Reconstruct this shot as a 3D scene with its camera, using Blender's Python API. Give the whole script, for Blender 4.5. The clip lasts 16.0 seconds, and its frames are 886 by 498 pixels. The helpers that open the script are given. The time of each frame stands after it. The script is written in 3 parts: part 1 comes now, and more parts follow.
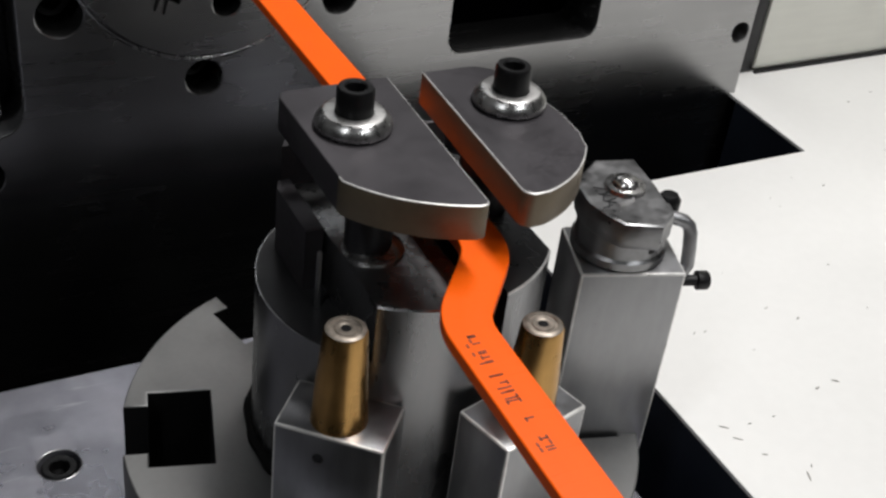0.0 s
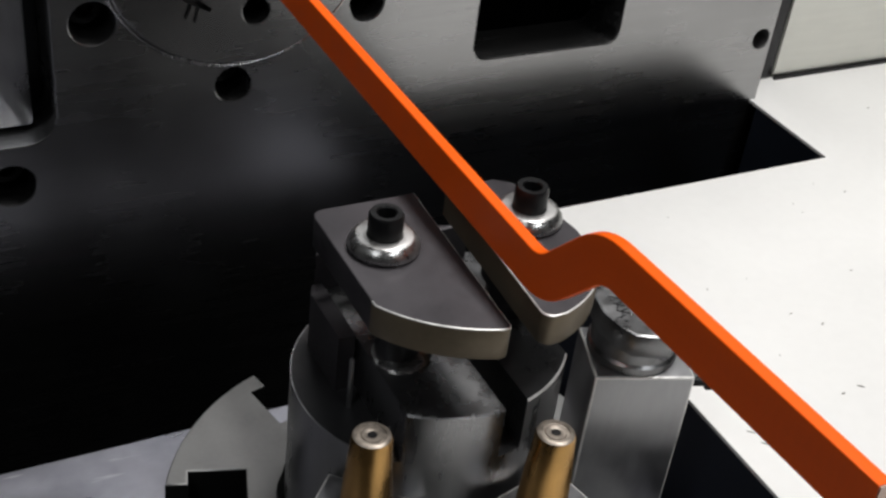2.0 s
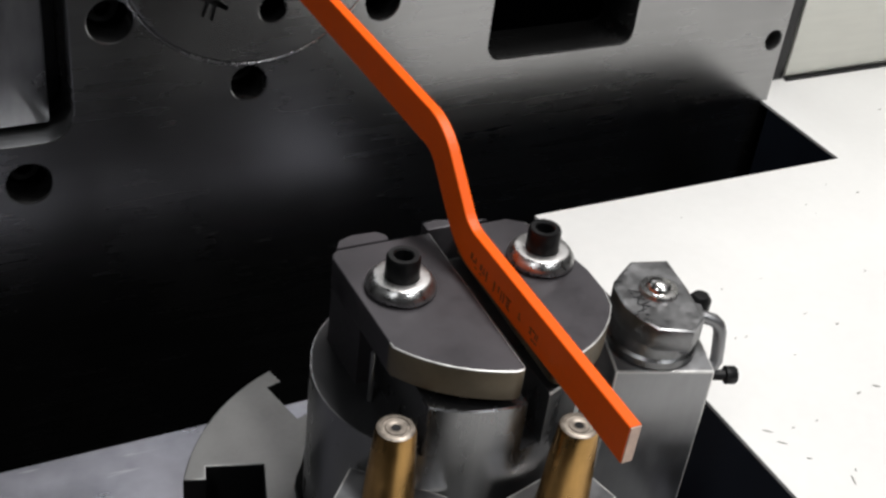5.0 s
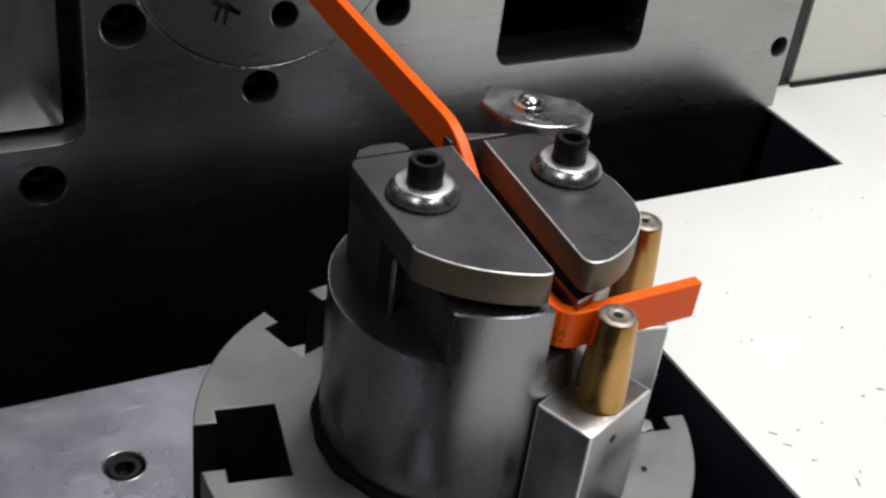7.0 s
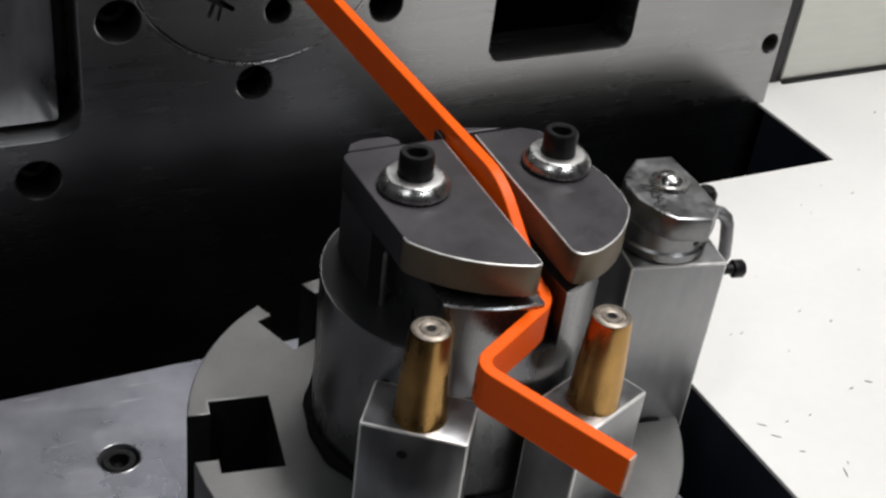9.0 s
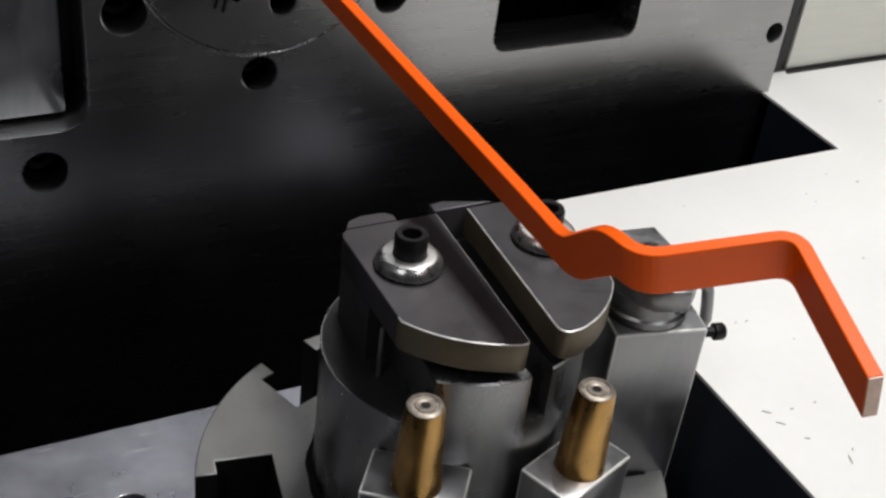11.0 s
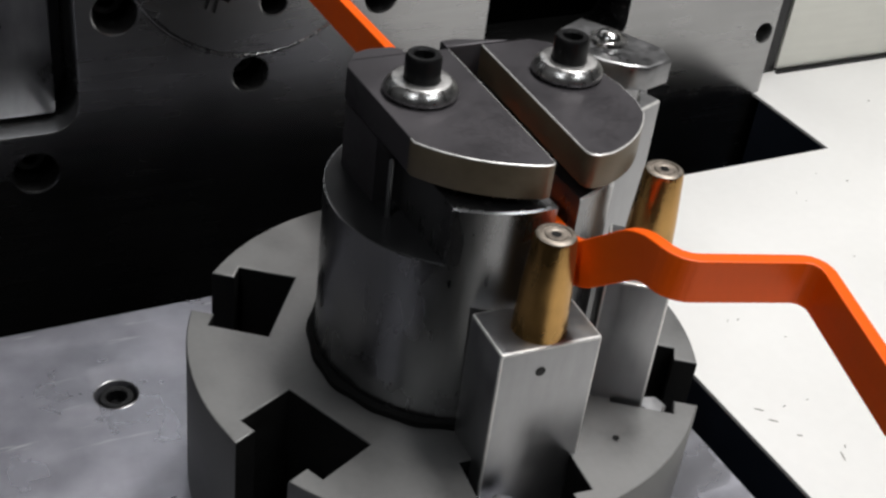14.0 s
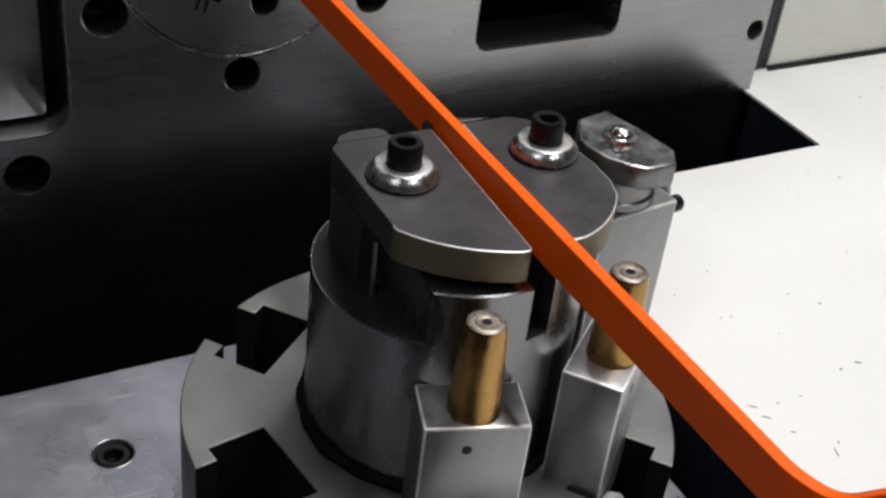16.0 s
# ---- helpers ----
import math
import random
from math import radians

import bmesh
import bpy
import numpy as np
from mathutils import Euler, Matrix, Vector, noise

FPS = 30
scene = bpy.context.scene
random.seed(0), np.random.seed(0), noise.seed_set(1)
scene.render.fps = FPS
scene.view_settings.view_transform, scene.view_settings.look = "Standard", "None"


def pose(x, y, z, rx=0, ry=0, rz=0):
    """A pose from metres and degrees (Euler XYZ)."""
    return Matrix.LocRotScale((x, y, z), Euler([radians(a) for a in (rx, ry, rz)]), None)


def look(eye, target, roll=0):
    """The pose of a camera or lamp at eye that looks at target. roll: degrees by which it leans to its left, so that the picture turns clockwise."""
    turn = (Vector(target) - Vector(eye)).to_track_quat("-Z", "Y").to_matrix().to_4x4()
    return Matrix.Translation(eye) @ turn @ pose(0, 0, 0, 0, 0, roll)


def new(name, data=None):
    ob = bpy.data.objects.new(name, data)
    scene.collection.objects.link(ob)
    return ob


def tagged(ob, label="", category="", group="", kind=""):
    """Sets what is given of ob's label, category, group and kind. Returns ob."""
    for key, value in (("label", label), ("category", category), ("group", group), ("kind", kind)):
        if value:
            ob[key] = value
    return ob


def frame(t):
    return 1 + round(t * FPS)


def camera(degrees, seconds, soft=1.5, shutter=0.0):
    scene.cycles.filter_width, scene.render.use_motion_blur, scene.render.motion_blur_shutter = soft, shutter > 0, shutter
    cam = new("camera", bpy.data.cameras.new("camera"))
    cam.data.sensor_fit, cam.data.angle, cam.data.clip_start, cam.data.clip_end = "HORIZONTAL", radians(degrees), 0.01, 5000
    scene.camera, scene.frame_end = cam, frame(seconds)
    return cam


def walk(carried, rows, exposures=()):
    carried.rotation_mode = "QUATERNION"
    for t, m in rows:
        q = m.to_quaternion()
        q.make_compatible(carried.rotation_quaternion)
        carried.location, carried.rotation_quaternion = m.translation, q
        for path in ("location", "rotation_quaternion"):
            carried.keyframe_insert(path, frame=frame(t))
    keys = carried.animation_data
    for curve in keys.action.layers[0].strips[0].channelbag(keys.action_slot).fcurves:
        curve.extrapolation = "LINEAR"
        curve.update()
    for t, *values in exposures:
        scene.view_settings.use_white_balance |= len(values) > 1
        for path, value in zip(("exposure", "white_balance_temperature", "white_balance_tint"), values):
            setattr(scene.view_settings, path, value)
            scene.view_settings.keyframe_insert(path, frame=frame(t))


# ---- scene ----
cam = camera(39.2, 16.0, soft=2.6)
PATH = [
    (0, -0.2245, -0.4125, 0.3930, 55.009, -6.089, -26.567),
    (0.5, -0.2283, -0.4112, 0.3944, 55.277, -5.973, -26.514),
    (1, -0.2342, -0.4113, 0.3965, 55.386, -5.434, -26.325),
    (1.5, -0.2389, -0.4116, 0.3967, 55.172, -5.938, -26.673),
    (2, -0.2405, -0.4094, 0.3970, 55.105, -6.022, -26.371),
    (2.5, -0.2409, -0.4056, 0.3984, 54.959, -5.715, -26.242),
    (3, -0.2417, -0.4022, 0.3991, 55.075, -5.286, -25.623),
    (5.5, -0.2520, -0.4092, 0.3938, 55.186, -6.273, -26.303),
    (6, -0.2537, -0.4102, 0.3954, 54.982, -6.036, -26.048),
    (6.5, -0.2558, -0.4117, 0.3969, 55.340, -6.046, -25.923),
    (7, -0.2570, -0.4133, 0.3975, 55.461, -6.259, -25.958),
    (7.5, -0.2572, -0.4152, 0.3978, 55.329, -6.154, -25.959),
    (8, -0.2567, -0.4178, 0.3979, 55.292, -6.106, -26.258),
    (8.5, -0.2570, -0.4203, 0.3979, 55.574, -6.081, -26.381),
    (9, -0.2581, -0.4214, 0.3981, 55.496, -6.333, -26.111),
    (9.5, -0.2591, -0.4218, 0.3988, 55.362, -6.114, -26.091),
    (12, -0.2588, -0.4268, 0.3959, 55.137, -5.963, -25.974),
    (12.5, -0.2590, -0.4267, 0.3948, 55.380, -6.111, -26.280),
    (13, -0.2592, -0.4269, 0.3944, 55.455, -5.966, -26.427),
    (13.5, -0.2603, -0.4266, 0.3942, 55.375, -6.033, -26.499),
    (14, -0.2616, -0.4260, 0.3945, 55.466, -6.088, -26.559),
    (14.5, -0.2626, -0.4256, 0.3951, 55.312, -5.920, -26.656),
    (15, -0.2630, -0.4253, 0.3953, 55.556, -5.747, -26.615),
    (15.5, -0.2620, -0.4257, 0.3947, 55.409, -5.817, -26.888),
    (16, -0.2605, -0.4264, 0.3945, 55.482, -5.883, -27.006),
]
walk(cam, [(t, pose(x, y, z, rx, ry, rz)) for t, x, y, z, rx, ry, rz in PATH],
     exposures=[(0, -0.14), (1.5, -0.11), (2.5, -0.06), (5.5, 0.03), (7.5, 0.02), (9.0, -0.07), (16, -0.08)])

# ---- light ----
world = bpy.data.worlds.new("world")
scene.world = world
world.use_nodes = True
world.node_tree.nodes["Background"].inputs[0].default_value = (0.80, 0.90, 1.0, 1)
world.node_tree.nodes["Background"].inputs[1].default_value = 0.02
scene.view_settings.exposure = 0.0


def area(name, eye, target, sx, sy, watts, colour=(1, 1, 1)):
    data = bpy.data.lights.new(name, "AREA")
    data.shape, data.size, data.size_y, data.energy, data.color = "RECTANGLE", sx, sy, watts, colour
    ob = new(name, data)
    ob.matrix_world = look(eye, target)
    return ob


# unseen lamps over the table and behind the camera; the third, to its side, is fill added for the bar
area("unseen_lamp_light", (0.62, 0.1, 1.9), (0.0, 0.1, 0.0), 1.5, 0.30, 46, (1.0, 0.985, 0.97))
area("unseen_lamp_light", (0.45, -1.3, 1.6), (0.0, 0.0, 0.0), 0.8, 0.20, 7, (0.95, 0.98, 1.0))
area("unseen_lamp_light", (-1.3, -0.9, 1.9), (0.0, 0.0, 0.0), 0.20, 0.8, 9, (0.95, 0.98, 1.0))


# ---- materials ----
def material(name, colour, rough=0.5, metal=0.0, vary=0.25, scale=40.0, bump=0.0, bump_scale=300.0, stretch=(1, 1, 1), rough_vary=0.15, gloss=0.5, sheen_blocks=0.0):
    m = bpy.data.materials.new(name)
    m.use_nodes = True
    nt = m.node_tree
    b = nt.nodes["Principled BSDF"]
    tc = nt.nodes.new("ShaderNodeTexCoord")
    mp = nt.nodes.new("ShaderNodeMapping")
    mp.inputs["Scale"].default_value = stretch
    nt.links.new(tc.outputs["Object"], mp.inputs["Vector"])
    big = nt.nodes.new("ShaderNodeTexNoise")
    big.inputs["Scale"].default_value, big.inputs["Detail"].default_value = scale, 6
    fine = nt.nodes.new("ShaderNodeTexNoise")
    fine.inputs["Scale"].default_value, fine.inputs["Detail"].default_value = bump_scale, 4
    nt.links.new(tc.outputs["Object"], big.inputs["Vector"])
    nt.links.new(mp.outputs[0], fine.inputs["Vector"])
    add = nt.nodes.new("ShaderNodeMath")
    add.operation = "ADD"
    half = nt.nodes.new("ShaderNodeMath")
    half.operation = "MULTIPLY"
    half.inputs[1].default_value = 0.45
    nt.links.new(fine.outputs["Fac"], half.inputs[0])
    nt.links.new(big.outputs["Fac"], add.inputs[0])
    nt.links.new(half.outputs[0], add.inputs[1])
    ramp = nt.nodes.new("ShaderNodeMapRange")
    ramp.inputs["From Min"].default_value, ramp.inputs["From Max"].default_value = 0.40, 1.05
    nt.links.new(add.outputs[0], ramp.inputs["Value"])
    mix = nt.nodes.new("ShaderNodeMix")
    mix.data_type = "RGBA"
    low = tuple(c * (1 - vary) for c in colour)
    high = tuple(min(1.0, c * (1 + vary * 0.6)) for c in colour)
    mix.inputs["A"].default_value, mix.inputs["B"].default_value = (*low, 1), (*high, 1)
    nt.links.new(ramp.outputs[0], mix.inputs["Factor"])
    nt.links.new(mix.outputs["Result"], b.inputs["Base Color"])
    rr = nt.nodes.new("ShaderNodeMapRange")
    rr.inputs["To Min"].default_value, rr.inputs["To Max"].default_value = max(0.02, rough - rough_vary), min(1, rough + rough_vary)
    nt.links.new(add.outputs[0], rr.inputs["Value"])
    rr.inputs["From Min"].default_value, rr.inputs["From Max"].default_value = 0.40, 1.05
    nt.links.new(rr.outputs[0], b.inputs["Roughness"])
    b.inputs["Metallic"].default_value = metal
    b.inputs["Specular IOR Level"].default_value = gloss
    if sheen_blocks:
        # rubbed patches with straight edges, and short bright scuffs
        cells = nt.nodes.new("ShaderNodeTexVoronoi")
        cells.distance, cells.inputs["Scale"].default_value = "CHEBYCHEV", sheen_blocks
        nt.links.new(tc.outputs["Object"], cells.inputs["Vector"])
        grey = nt.nodes.new("ShaderNodeRGBToBW")
        nt.links.new(cells.outputs["Color"], grey.inputs[0])
        more = nt.nodes.new("ShaderNodeMath")
        more.operation, more.inputs[1].default_value, more.inputs[2].default_value = "MULTIPLY_ADD", 0.22, -0.11
        nt.links.new(grey.outputs[0], more.inputs[0])
        total = nt.nodes.new("ShaderNodeMath")
        total.operation, total.use_clamp = "ADD", True
        nt.links.new(rr.outputs[0], total.inputs[0])
        nt.links.new(more.outputs[0], total.inputs[1])
        nt.links.new(total.outputs[0], b.inputs["Roughness"])
        long = nt.nodes.new("ShaderNodeMapping")
        long.inputs["Scale"].default_value = (18, 160, 1)
        nt.links.new(tc.outputs["Object"], long.inputs["Vector"])
        scuff = nt.nodes.new("ShaderNodeTexNoise")
        scuff.inputs["Scale"].default_value, scuff.inputs["Detail"].default_value = 1.0, 3
        nt.links.new(long.outputs[0], scuff.inputs["Vector"])
        cut = nt.nodes.new("ShaderNodeMapRange")
        cut.inputs["From Min"].default_value, cut.inputs["From Max"].default_value = 0.66, 0.74
        nt.links.new(scuff.outputs["Fac"], cut.inputs["Value"])
        lit = nt.nodes.new("ShaderNodeMix")
        lit.data_type = "RGBA"
        lit.inputs["B"].default_value = (0.62, 0.61, 0.64, 1)
        nt.links.new(cut.outputs[0], lit.inputs["Factor"])
        nt.links.new(mix.outputs["Result"], lit.inputs["A"])
        nt.links.new(lit.outputs["Result"], b.inputs["Base Color"])
    if bump:
        bp = nt.nodes.new("ShaderNodeBump")
        bp.inputs["Strength"].default_value, bp.inputs["Distance"].default_value = bump, 0.0006
        nt.links.new(add.outputs[0], bp.inputs["Height"])
        nt.links.new(bp.outputs[0], b.inputs["Normal"])
    return m


STEEL = material("ground steel", (0.36, 0.36, 0.37), 0.38, 0.95, 0.30, 28, 0.03, 180, (1, 1, 0.25))
BARREL = material("dark ground steel", (0.265, 0.265, 0.27), 0.30, 0.97, 0.26, 24, 0.03, 160, (1, 1, 0.15))
WALLSTEEL = material("milled wall steel", (0.35, 0.35, 0.352), 0.27, 1.0, 0.22, 9, 0.003, 160, (0.06, 1, 1), 0.03)
PLATE = material("scuffed base steel", (0.375, 0.375, 0.42), 0.34, 0.85, 0.40, 16, 0.012, 60, (1, 1, 1), 0.14, sheen_blocks=26)
RING = material("grey turned steel", (0.20, 0.20, 0.198), 0.52, 0.8, 0.25, 30, 0.06, 300)
JAW = material("dark hardened tool steel", (0.067, 0.062, 0.068), 0.45, 0.6, 0.25, 30, 0.05, 400)
JAWSIDE = material("brownish tool steel", (0.155, 0.125, 0.085), 0.48, 0.55, 0.3, 40, 0.05, 300)
# Dark steel; also carries the shade of the ledge and pocket floor.
DARK = material("dark and shaded steel", (0.035, 0.035, 0.037), 0.40, 0.6, 0.3, 40, 0.05, 300)
CHROME = material("polished steel", (0.62, 0.61, 0.60), 0.22, 1.0, 0.15, 40, 0.03, 200)
# Wear on the jaw rims; on the posts, edge highlights put into colour.
BRIGHTEDGE = material("bright edge, wear and glint", (0.80, 0.79, 0.77), 0.38, 0.5, 0.3, 120, 0.05, 400)
WASHTOP = material("bright faced washer", (0.60, 0.59, 0.58), 0.36, 0.85, 0.25, 160, 0.04, 400)
WASHER = material("satin washer steel", (0.46, 0.455, 0.45), 0.30, 0.97, 0.35, 160, 0.05, 400)
PINEND = material("bare pin end", (0.30, 0.26, 0.22), 0.42, 0.65, 0.45, 300, 0.05, 400)
CAPSTEEL = material("scratched grey steel", (0.27, 0.27, 0.275), 0.36, 0.95, 0.40, 70, 0.06, 220)
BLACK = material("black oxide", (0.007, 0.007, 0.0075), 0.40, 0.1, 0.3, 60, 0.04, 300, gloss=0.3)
BRASS = material("worn brass", (0.50, 0.29, 0.10), 0.30, 0.92, 0.40, 60, 0.05, 300, (1, 1, 0.12), 0.14)
PAINT = material("orange powder paint", (0.95, 0.118, 0.001), 0.40, 0.0, 0.08, 50, 0.04, 500, (1, 1, 1), 0.07, gloss=0.25)
INK = material("grey brown print", (0.16, 0.035, 0.012), 0.5, 0.0, 0.3, 200)
CUT = material("bare cut end", (0.55, 0.40, 0.33), 0.4, 0.5, 0.3, 200)
TABLE = material("white painted table", (0.80, 0.79, 0.77), 0.45, 0.0, 0.05, 6, 0.02, 120)
SPECK = material("dark swarf", (0.36, 0.34, 0.32), 0.6, 0.2, 0.4, 200)
# Near-black without gloss: the unlit depth of the machine, put into the colour.
PIT = material("unlit black depth", (0.0012, 0.0012, 0.0014), 0.8, 0.0, 0.3, 20, gloss=0.0)
# Matt black that stands for shade in the slots and round the foot.
SHADEBLACK = material("matt black for shade", (0.004, 0.004, 0.004), 0.65, 0.0, 0.3, 60, 0.1, 300, gloss=0.15)
SKIRT = material("plain blue black", (0.012, 0.016, 0.026), 0.5, 0.0, 0.3, 20, gloss=0.2)
PANEL = material("brushed light panel", (0.72, 0.72, 0.67), 0.40, 0.5, 0.12, 12, 0.05, 200, (0.1, 1, 1))
ROOM = material("grey workshop wall", (0.05, 0.05, 0.052), 0.8, 0.0, 0.2, 3)


# ---- mesh helpers ----
def part(name, bm, mat, parent=None, label="", m=None, smooth=40):
    me = bpy.data.meshes.new(name)
    bmesh.ops.recalc_face_normals(bm, faces=bm.faces[:])
    bm.to_mesh(me)
    bm.free()
    return mesh_part(name, me, mat, parent, label, m, smooth)


def mesh_part(name, me, mat, parent=None, label="", m=None, smooth=40):
    for one in mat if isinstance(mat, (list, tuple)) else (mat,):
        me.materials.append(one)
    if smooth:
        me.shade_smooth()
        me.set_sharp_from_angle(angle=radians(smooth))
    ob = new(name, me)
    if parent:
        ob.parent = parent
    if m is not None:
        ob.matrix_basis = m
    if label:
        ob["label"] = label
    return ob


def empty(name, label, category, group="", kind="", m=None):
    ob = new(name)
    ob.empty_display_size = 0.02
    if m is not None:
        ob.matrix_basis = m
    return tagged(ob, label, category, group, kind)


def box(bm, x0, x1, y0, y1, z0, z1, bevel=0.0, edge=-1):
    vs = bmesh.ops.create_cube(bm, size=1)["verts"]
    for v in vs:
        v.co = Vector((x0 + (v.co.x + 0.5) * (x1 - x0), y0 + (v.co.y + 0.5) * (y1 - y0), z0 + (v.co.z + 0.5) * (z1 - z0)))
    if bevel:
        es = list({e for v in vs for e in v.link_edges})
        bmesh.ops.bevel(bm, geom=es, offset=bevel, segments=2, affect="EDGES", profile=0.5, material=edge)
    return bm


def lathe(profile, n=48, bm=None, m=None):
    """Turn (radius, height) pairs round the z axis."""
    bm = bm or bmesh.new()
    rings = []
    for r, z in profile:
        if r < 1e-6:
            rings.append([bm.verts.new((0, 0, z))])
        else:
            rings.append([bm.verts.new((r * math.cos(2 * math.pi * i / n), r * math.sin(2 * math.pi * i / n), z)) for i in range(n)])
    made = [v for ring in rings for v in ring]
    for a, b in zip(rings, rings[1:]):
        for i in range(n):
            j = (i + 1) % n
            if len(a) == 1 and len(b) == 1:
                continue
            if len(a) == 1:
                bm.faces.new((a[0], b[i], b[j]))
            elif len(b) == 1:
                bm.faces.new((a[i], a[j], b[0]))
            else:
                bm.faces.new((a[i], a[j], b[j], b[i]))
    if m is not None:
        for v in made:
            v.co = m @ v.co
    return bm


def plate(loops, z0, z1, bevel=0.0008):
    """A flat slab with an outline and holes, between two heights, with softened edges."""
    cu = bpy.data.curves.new("outline", "CURVE")
    cu.dimensions, cu.fill_mode = "2D", "BOTH"
    cu.extrude, cu.bevel_depth, cu.bevel_resolution, cu.offset = (z1 - z0) / 2 - bevel, bevel, 1, -bevel
    for loop in loops:
        sp = cu.splines.new("POLY")
        sp.points.add(len(loop) - 1)
        sp.use_cyclic_u = True
        for pnt, (x, y) in zip(sp.points, loop):
            pnt.co = (x, y, 0, 1)
    ob = bpy.data.objects.new("outline", cu)
    scene.collection.objects.link(ob)
    me = bpy.data.meshes.new_from_object(ob.evaluated_get(bpy.context.evaluated_depsgraph_get()))
    bpy.data.objects.remove(ob)
    me.transform(Matrix.Translation((0, 0, (z0 + z1) / 2)))
    me.materials.clear()
    return me


def circle(x, y, r, n=32):
    return [(x + r * math.cos(2 * math.pi * i / n), y + r * math.sin(2 * math.pi * i / n)) for i in range(n)]


def rounded(x0, x1, y0, y1, r, n=6):
    out = []
    for cx, cy, a in ((x1 - r, y1 - r, 0), (x0 + r, y1 - r, 90), (x0 + r, y0 + r, 180), (x1 - r, y0 + r, 270)):
        out += [(cx + r * math.cos(radians(a + 90 * i / n)), cy + r * math.sin(radians(a + 90 * i / n))) for i in range(n + 1)]
    return out


def arc(x, y, r, a0, a1, n=16):
    return [(x + r * math.cos(radians(a0 + (a1 - a0) * i / n)), y + r * math.sin(radians(a0 + (a1 - a0) * i / n))) for i in range(n + 1)]


def socket_screw(parent, name, m, r=0.008, h=0.011, mat=None):
    """A socket head cap screw, its head standing on z = 0 of m."""
    hexr = r * 0.55
    bm = lathe([(r * 0.98, 0), (r, h * 0.1), (r, h * 0.88), (r * 0.9, h), (hexr * 1.12, h), (hexr, h * 0.94)], 36)
    lathe([(hexr, h * 0.94), (hexr, h * 0.4), (0, h * 0.36)], 6, bm)
    return part(name, bm, mat or BLACK, parent, "", m, 30)


# ---- setting ----
WALL_Y, TABLE_Z = 0.31, -0.084
XB, ZB = 0.0115, 0.0965


def upright(me, y):
    """Stand a slab drawn in x and z upright, its front face at y."""
    me.transform(Matrix(((1, 0, 0, 0), (0, 0, -1, y), (0, 1, 0, 0), (0, 0, 0, 1))))
    return me


holes = [(-0.087, 0.049, 0.0145), (0.0045, -0.0058, 0.0125), (0.019, 0.0475, 0.0095), (0.0994, 0.0438, 0.0125), (-0.144, -0.060, 0.0145), (0.466, -0.0255, 0.0085),
         (0.0045, 0.205, 0.0125), (-0.09, 0.165, 0.0145), (0.10, 0.165, 0.0125)]
wall = empty("wall_north", "upright milled steel machine wall with bolt holes", "machine wall", kind="structure")
outline = [(-0.6, -0.45), (0.478, -0.45), (0.478, 0.45), (-0.6, 0.45)]
loops = [outline] + [circle(x, z, r) for x, z, r in holes] + [rounded(0.189, 0.318, -0.011, 0.16, 0.011), rounded(-0.42, -0.113, -0.031, 0.30, 0.020), circle(XB, 0.099, 0.034)]
mesh_part("plate", upright(plate(loops, -0.045, 0.0, 0.0012), WALL_Y), WALLSTEEL, wall, "brushed grey steel plate")
# Black sheet in place of the shade behind the openings.
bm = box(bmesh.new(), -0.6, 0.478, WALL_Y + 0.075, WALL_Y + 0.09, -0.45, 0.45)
part("back", bm, PIT, wall, "black sheet for the unlit space behind the holes")
# The pocket's inner shade is put into a darker floor colour.
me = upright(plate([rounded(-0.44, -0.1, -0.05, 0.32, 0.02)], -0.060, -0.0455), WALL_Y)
mesh_part("pocket_floor", me, DARK, wall, "recessed pocket floor, darkened for shade")
bm = box(bmesh.new(), -0.42, -0.124, WALL_Y + 0.020, WALL_Y + 0.045, -0.0285, 0.30, 0.003)
part("slide_block", bm, STEEL, wall, "steel block sitting in the pocket")
# bolts sunk in the holes
for x, z, r in holes[:2] + holes[4:5]:
    socket_screw(wall, "bolt", pose(x, WALL_Y + 0.036, z, 90, 0, 0), r * 0.8, 0.012)

disc = empty("feed_disc", "round steel feed disc let into the machine wall", "feed disc", kind="structure")
DX, DZ = XB - 0.0045, 0.101
me = upright(plate([circle(DX, DZ, 0.0900, 96), circle(DX, DZ, 0.034, 48), circle(0.019, 0.0475, 0.0092)], -0.0020, 0.0022, 0.0010), WALL_Y)
mesh_part("face", me, WALLSTEEL, disc, "turned steel face with a bolt hole")
bm = lathe([(0.034, -0.03), (0.034, 0.002), (0.0365, 0.0026), (0.0375, 0.0022)], 64)
bm.transform(Matrix.Translation((DX, WALL_Y, DZ)) @ Matrix.Rotation(radians(90), 4, "X"))
part("bore", bm, WALLSTEEL, disc, "turned feed bore")
bm = lathe([(0.0905, 0.0), (0.0912, 0.0006), (0.0922, 0.0006), (0.093, 0.0)], 96)
bm.transform(Matrix.Translation((DX, WALL_Y - 0.0003, DZ)) @ Matrix.Rotation(radians(90), 4, "X"))
part("rim", bm, CHROME, disc, "worn turned rim")
bm = bmesh.new()
for x, z, a, l, w in ((-0.0215, 0.0570, 28, 0.0190, 0.0032), (-0.0170, 0.0555, 40, 0.0120, 0.0030), (-0.0270, 0.0525, 110, 0.0100, 0.0012), (-0.0215, 0.0500, 105, 0.0110, 0.0012)):
    b2 = box(bmesh.new(), -l / 2, l / 2, -0.0004, 0.0004, -w / 2, w / 2)
    b2.transform(Matrix.Translation((x, WALL_Y - 0.0032, z)) @ Matrix.Rotation(radians(a), 4, "Y"))
    tmp = bpy.data.meshes.new("mark")
    b2.to_mesh(tmp)
    bm.from_mesh(tmp)
